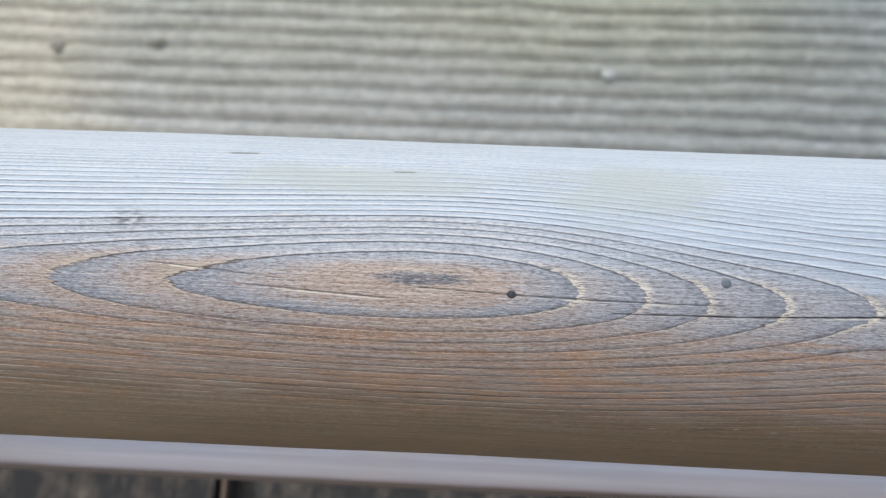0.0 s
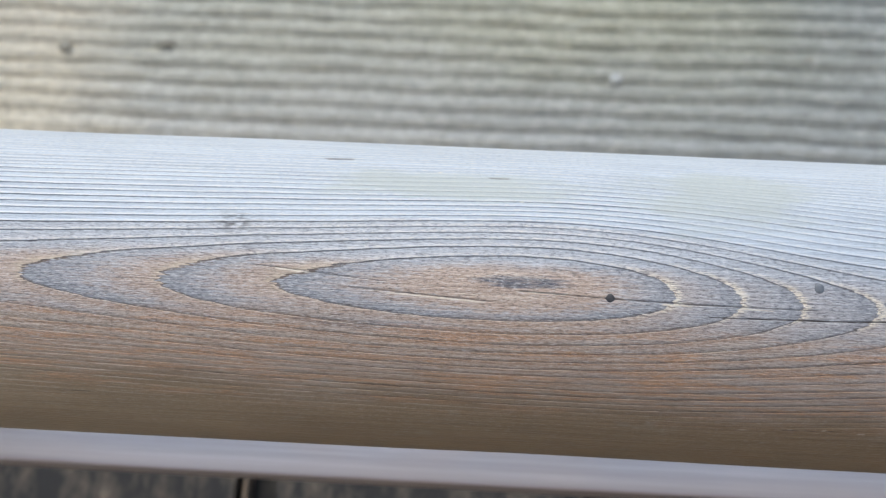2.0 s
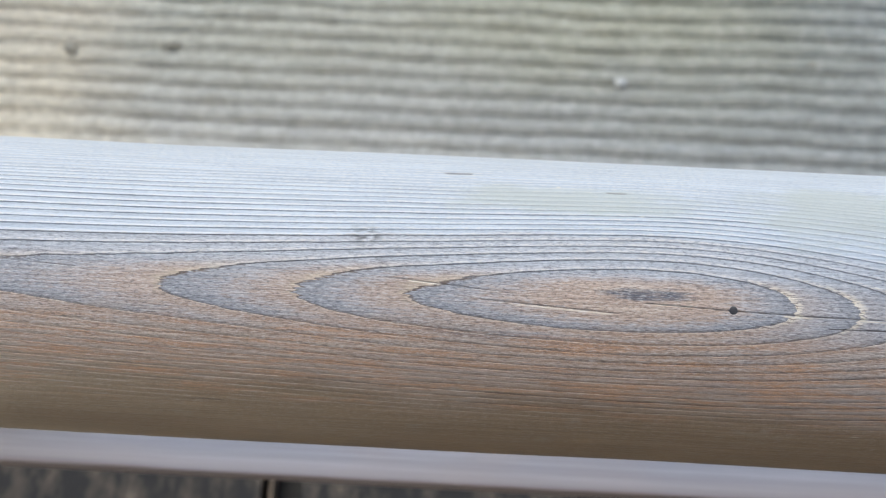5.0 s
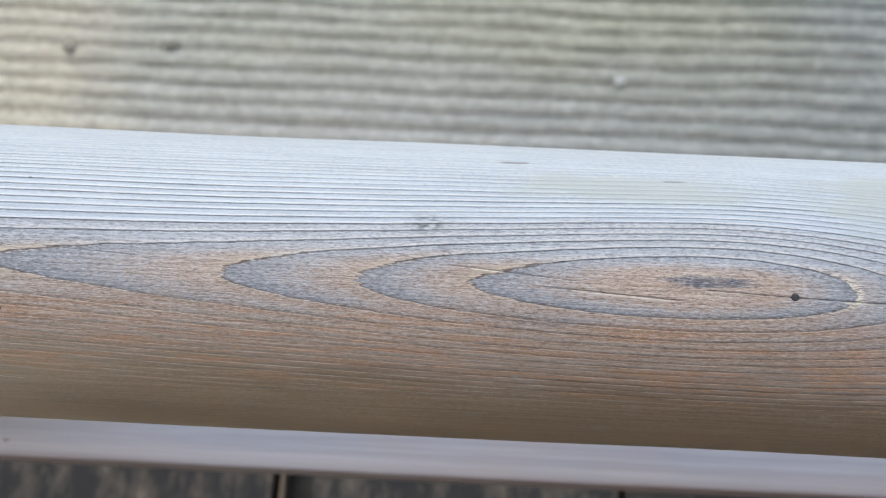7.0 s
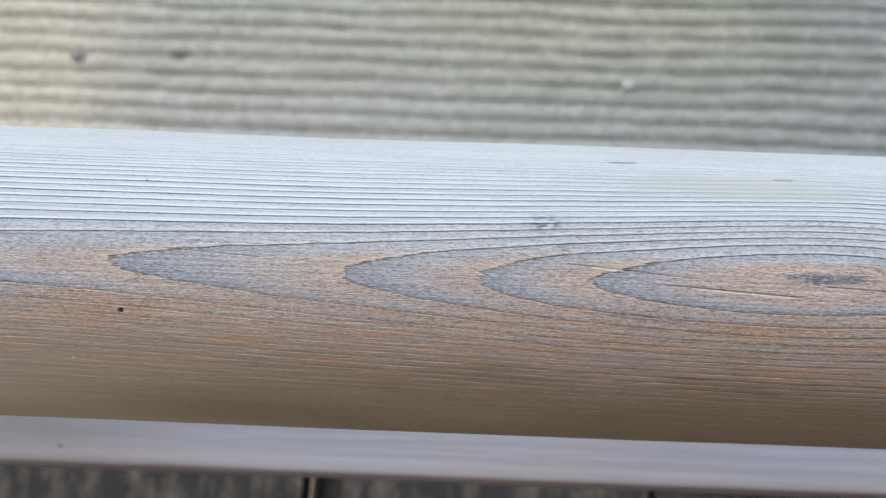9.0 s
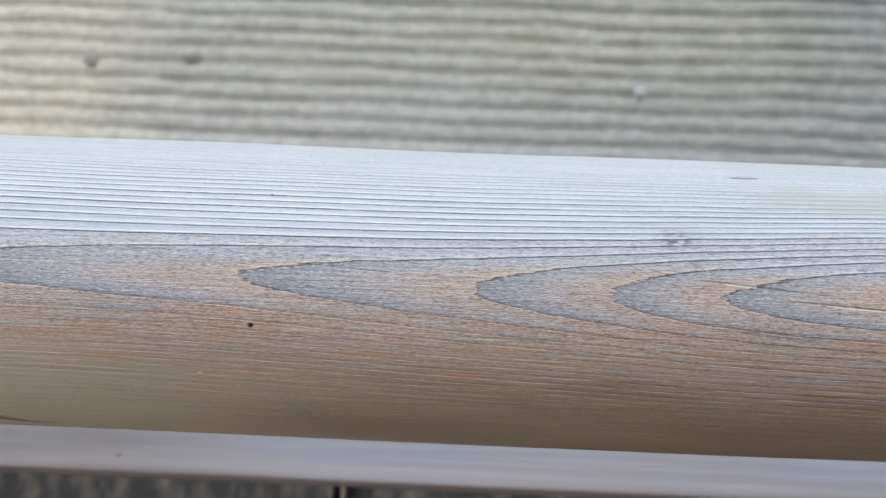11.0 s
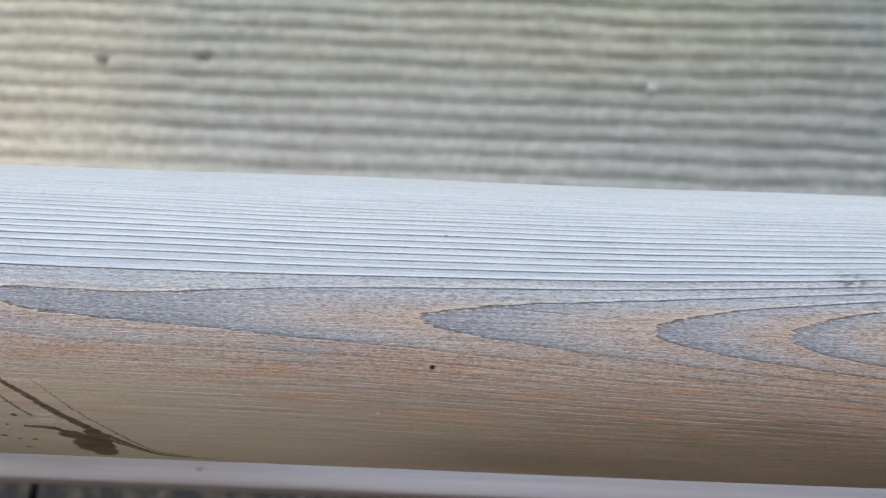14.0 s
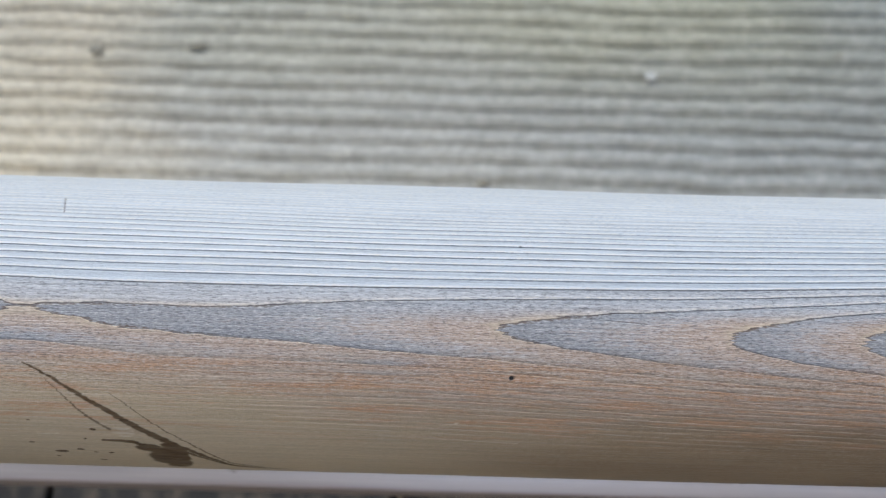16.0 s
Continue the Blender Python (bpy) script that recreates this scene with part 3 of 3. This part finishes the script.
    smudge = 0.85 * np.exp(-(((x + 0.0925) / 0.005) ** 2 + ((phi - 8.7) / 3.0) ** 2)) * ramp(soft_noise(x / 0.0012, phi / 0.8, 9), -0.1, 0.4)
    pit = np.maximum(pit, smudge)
    r = RAIL_R + high / 1000 + 0.00025 * soft_noise(x / 0.08, phi / 60, 10) + 0.00045 * ramp(phi, 35, 68) * ramp(phi, 140, 95) + 0.0003 * ramp(phi, -48, -78) * ramp(x, 0.0, -0.06)
    a = np.radians(phi)
    pts = np.stack([x, r * np.sin(a), r * np.cos(a)], -1)
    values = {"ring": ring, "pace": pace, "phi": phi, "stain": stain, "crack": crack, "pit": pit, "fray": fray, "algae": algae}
    values |= {"leftward": leftward, "rightward": rightward, "under": under, "silver": silver, "core": core, "pale_mark": pale_mark, "faint": faint, "plain": plain, "bold": bold, "tip": tip, "eastward": eastward}
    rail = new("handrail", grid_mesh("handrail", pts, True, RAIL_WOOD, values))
    rail.location = (0, 0, RAIL_Z)
    tagged(rail, "round weathered wooden handrail, silver-grey and brown, with oval grain figure", "handrail")
    for (nx, deg), size, metal, words in nails:
        bm = bmesh.new()
        bmesh.ops.create_uvsphere(bm, u_segments=24, v_segments=12, radius=1.0)
        bmesh.ops.scale(bm, vec=(size, size, 0.0005), verts=bm.verts)
        for f in bm.faces:
            f.smooth = True
        head = part("nail_head", bm, metal, rail, words)
        a = radians(deg)
        head.matrix_local = Matrix.Translation((nx, (RAIL_R - 0.0001) * math.sin(a), (RAIL_R - 0.0001) * math.cos(a))) @ Matrix.Rotation(-a, 4, "X")
    return rail


build_rail()

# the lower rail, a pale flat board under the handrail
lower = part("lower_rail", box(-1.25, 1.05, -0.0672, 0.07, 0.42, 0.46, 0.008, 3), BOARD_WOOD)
tagged(lower, "pale lilac-grey flat wooden board rail below the round handrail", "rail")


knot_bm = bmesh.new()
bmesh.ops.create_uvsphere(knot_bm, u_segments=20, v_segments=10, radius=1.0)
bmesh.ops.scale(knot_bm, vec=(0.0026, 0.0016, 0.0008), verts=knot_bm.verts)
bmesh.ops.translate(knot_bm, vec=(-0.368, -0.0535, 0.4598), verts=knot_bm.verts)
part("knot", knot_bm, KNOT, lower, "small dark brown knot")


def post(x):
    bm = bmesh.new()
    bmesh.ops.create_cone(bm, cap_ends=True, segments=32, radius1=0.05, radius2=0.05, depth=0.76)
    bmesh.ops.bevel(bm, geom=[e for e in bm.edges if abs(e.verts[0].co.z - e.verts[1].co.z) < 1e-6], offset=0.006, segments=2, affect="EDGES")
    ob = part("railing_post", bm, SOFFIT)
    ob.location = (x, 0.0, 0.38)
    return tagged(ob, "round brown wooden post carrying the rails", "post", "railing posts")


post(-1.28)
post(1.08)

# terrace: bed, slabs, front wall; back walls and ceiling are added out of view
floor = tagged(part("floor", box(-2.6, 2.4, -2.2, 0.14, -0.09, -0.035), MORTAR), "terrace floor of dark mottled paving slabs", "floor", kind="structure")
tagged(part("wall_front", box(-2.6, 2.4, -0.1, 0.14, -1.36, -0.09), PLASTER), "plain plastered retaining wall under the terrace edge", "wall", kind="structure")
# added to shape the rail's light: dark wall and ceiling right, warm bounce wall left
tagged(part("unseen_dark_wall", box(0.3, 2.4, -2.4, -2.2, -0.09, 2.4), SOFFIT), "unseen brown boarded wall added to darken the right behind the rail", "wall", kind="structure")
tagged(part("unseen_bounce_wall", box(-2.6, 0.3, -2.4, -2.2, -0.09, 2.4), PLASTER), "unseen cream wall added to bounce warm light onto the rail", "wall", kind="structure")
tagged(part("ceiling", box(0.3, 2.4, -2.4, -0.4, 2.4, 2.5), SOFFIT), "unseen brown ceiling added to block sky light on the right", "ceiling", kind="structure")
# out of view; its pale colour is made up to reflect light onto the rail
tagged(part("ground", box(-400, 400, -400, 400, -1.46, -1.375), BOUNCE_GROUND), "unseen ground below the terrace, made pale to bounce light", "ground", kind="structure")

# ribbed mat on the ground in front of the terrace
mat = tagged(new("ribbed_mat"), "weathered grey-green ribbed mat of thick nubbly cords on the ground", "mat")
mat.location = (0, 0, -1.34)
PITCH = 0.0638
for k in range(30):
    y = 0.47 + PITCH * k
    xs = np.arange(-2.6, 2.4, 0.016)
    an = np.linspace(0, 2 * np.pi, 12, endpoint=False)
    gx, ga = np.meshgrid(xs, an, indexing="ij")
    r = 0.0285 * (1 + 0.09 * soft_noise(gx / 0.06, ga * 0.9 + 9 * k, 20) + 0.1 * soft_noise(gx / 0.017, ga * 1.5 + 5 * k, 21))
    cy = 0.009 * soft_noise(gx / 0.28, 0 * gx + 0.45 * k, 22) + 0.003 * soft_noise(gx / 0.1, 0 * gx + 1.7 * k, 23)
    cz = 0.005 * soft_noise(gx / 0.11, 0 * gx + 2.3 * k, 24)
    pts = np.stack([gx, cy + r * np.sin(ga), cz + 0.85 * r * np.cos(ga)], -1)
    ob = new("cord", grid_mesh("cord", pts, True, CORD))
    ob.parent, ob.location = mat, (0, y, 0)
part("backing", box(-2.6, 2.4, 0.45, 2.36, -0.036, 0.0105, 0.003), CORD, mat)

# a pale pebble and dark clods of earth lying on the mat
def lump(name, at, size, material, label, category, seed, long=1.0, turn=0.0):
    bm = bmesh.new()
    bmesh.ops.create_icosphere(bm, subdivisions=3, radius=1.0)
    for v in bm.verts:
        v.co *= 1 + 0.22 * noise.noise(v.co * 1.3 + Vector((seed, 0, 0)))
    bmesh.ops.scale(bm, vec=(size * long, size * 0.8, size * 0.6), verts=bm.verts)
    for f in bm.faces:
        f.smooth = True
    ob = part(name, bm, material)
    ob.location, ob.rotation_euler = (at[0], at[1], -1.34 + 0.022 + size * 0.5), (0, 0, radians(turn))
    return tagged(ob, label, category)


lump("pebble", (0.44, 1.208), 0.021, PEBBLE, "small rounded white pebble lying on the ribbed mat", "pebble", 1.0)
lump("clod", (-1.403, 1.25), 0.022, CLOD, "dark crumbly clod of earth on the ribbed mat", "clod", 2.0)
lump("clod", (-1.07, 1.282), 0.012, CLOD, "long dark clod of earth on the ribbed mat", "clod", 3.0, 2.6, 18.0)
lump("clod", (-0.11, 0.82), 0.014, CLOD, "dark clod of earth in a groove of the ribbed mat", "clod", 5.0, 1.6)
lump("clod", (1.08, 1.31), 0.010, CLOD, "small dark clod of earth on the ribbed mat", "clod", 4.0)

# paving slabs; one is cut short beside an open joint, the next one is dark
SLAB, JOINT, OPEN = 0.419, 0.009, 0.04


def slab_mesh(start, stone):
    bm = box(start, SLAB - JOINT, 0, SLAB - JOINT, -0.035, 0.0, 0.004)
    mesh = bpy.data.meshes.new("paving_slab")
    bm.to_mesh(mesh)
    bm.free()
    mesh.materials.append(stone)
    return mesh


whole_slab, short_slab, dark_slab = slab_mesh(0, STONE), slab_mesh(OPEN, STONE), slab_mesh(0, DARK_STONE)
for i in range(-5, 6):
    for j in range(5):
        ob = new("paving_slab", short_slab if (i, j) == (0, 0) else dark_slab if (i, j) == (1, 0) else whole_slab)
        ob.parent = floor
        ob.location = (-0.2865 + JOINT / 2 + SLAB * i, 0.135 - SLAB * (j + 1), random.uniform(-0.002, 0.002))
edging_mesh = bpy.data.meshes.new("joint_strip")
edging_bm = box(-0.0025, 0.0025, 0, SLAB - JOINT, -0.035, -0.001, 0.001)
edging_bm.to_mesh(edging_mesh)
edging_bm.free()
edging_mesh.materials.append(SOFFIT)
edging = tagged(new("joint_strip", edging_mesh), "thin brown strip beside the open joint")
edging.parent, edging.location = floor, (-0.279, 0.135 - SLAB, 0.0)
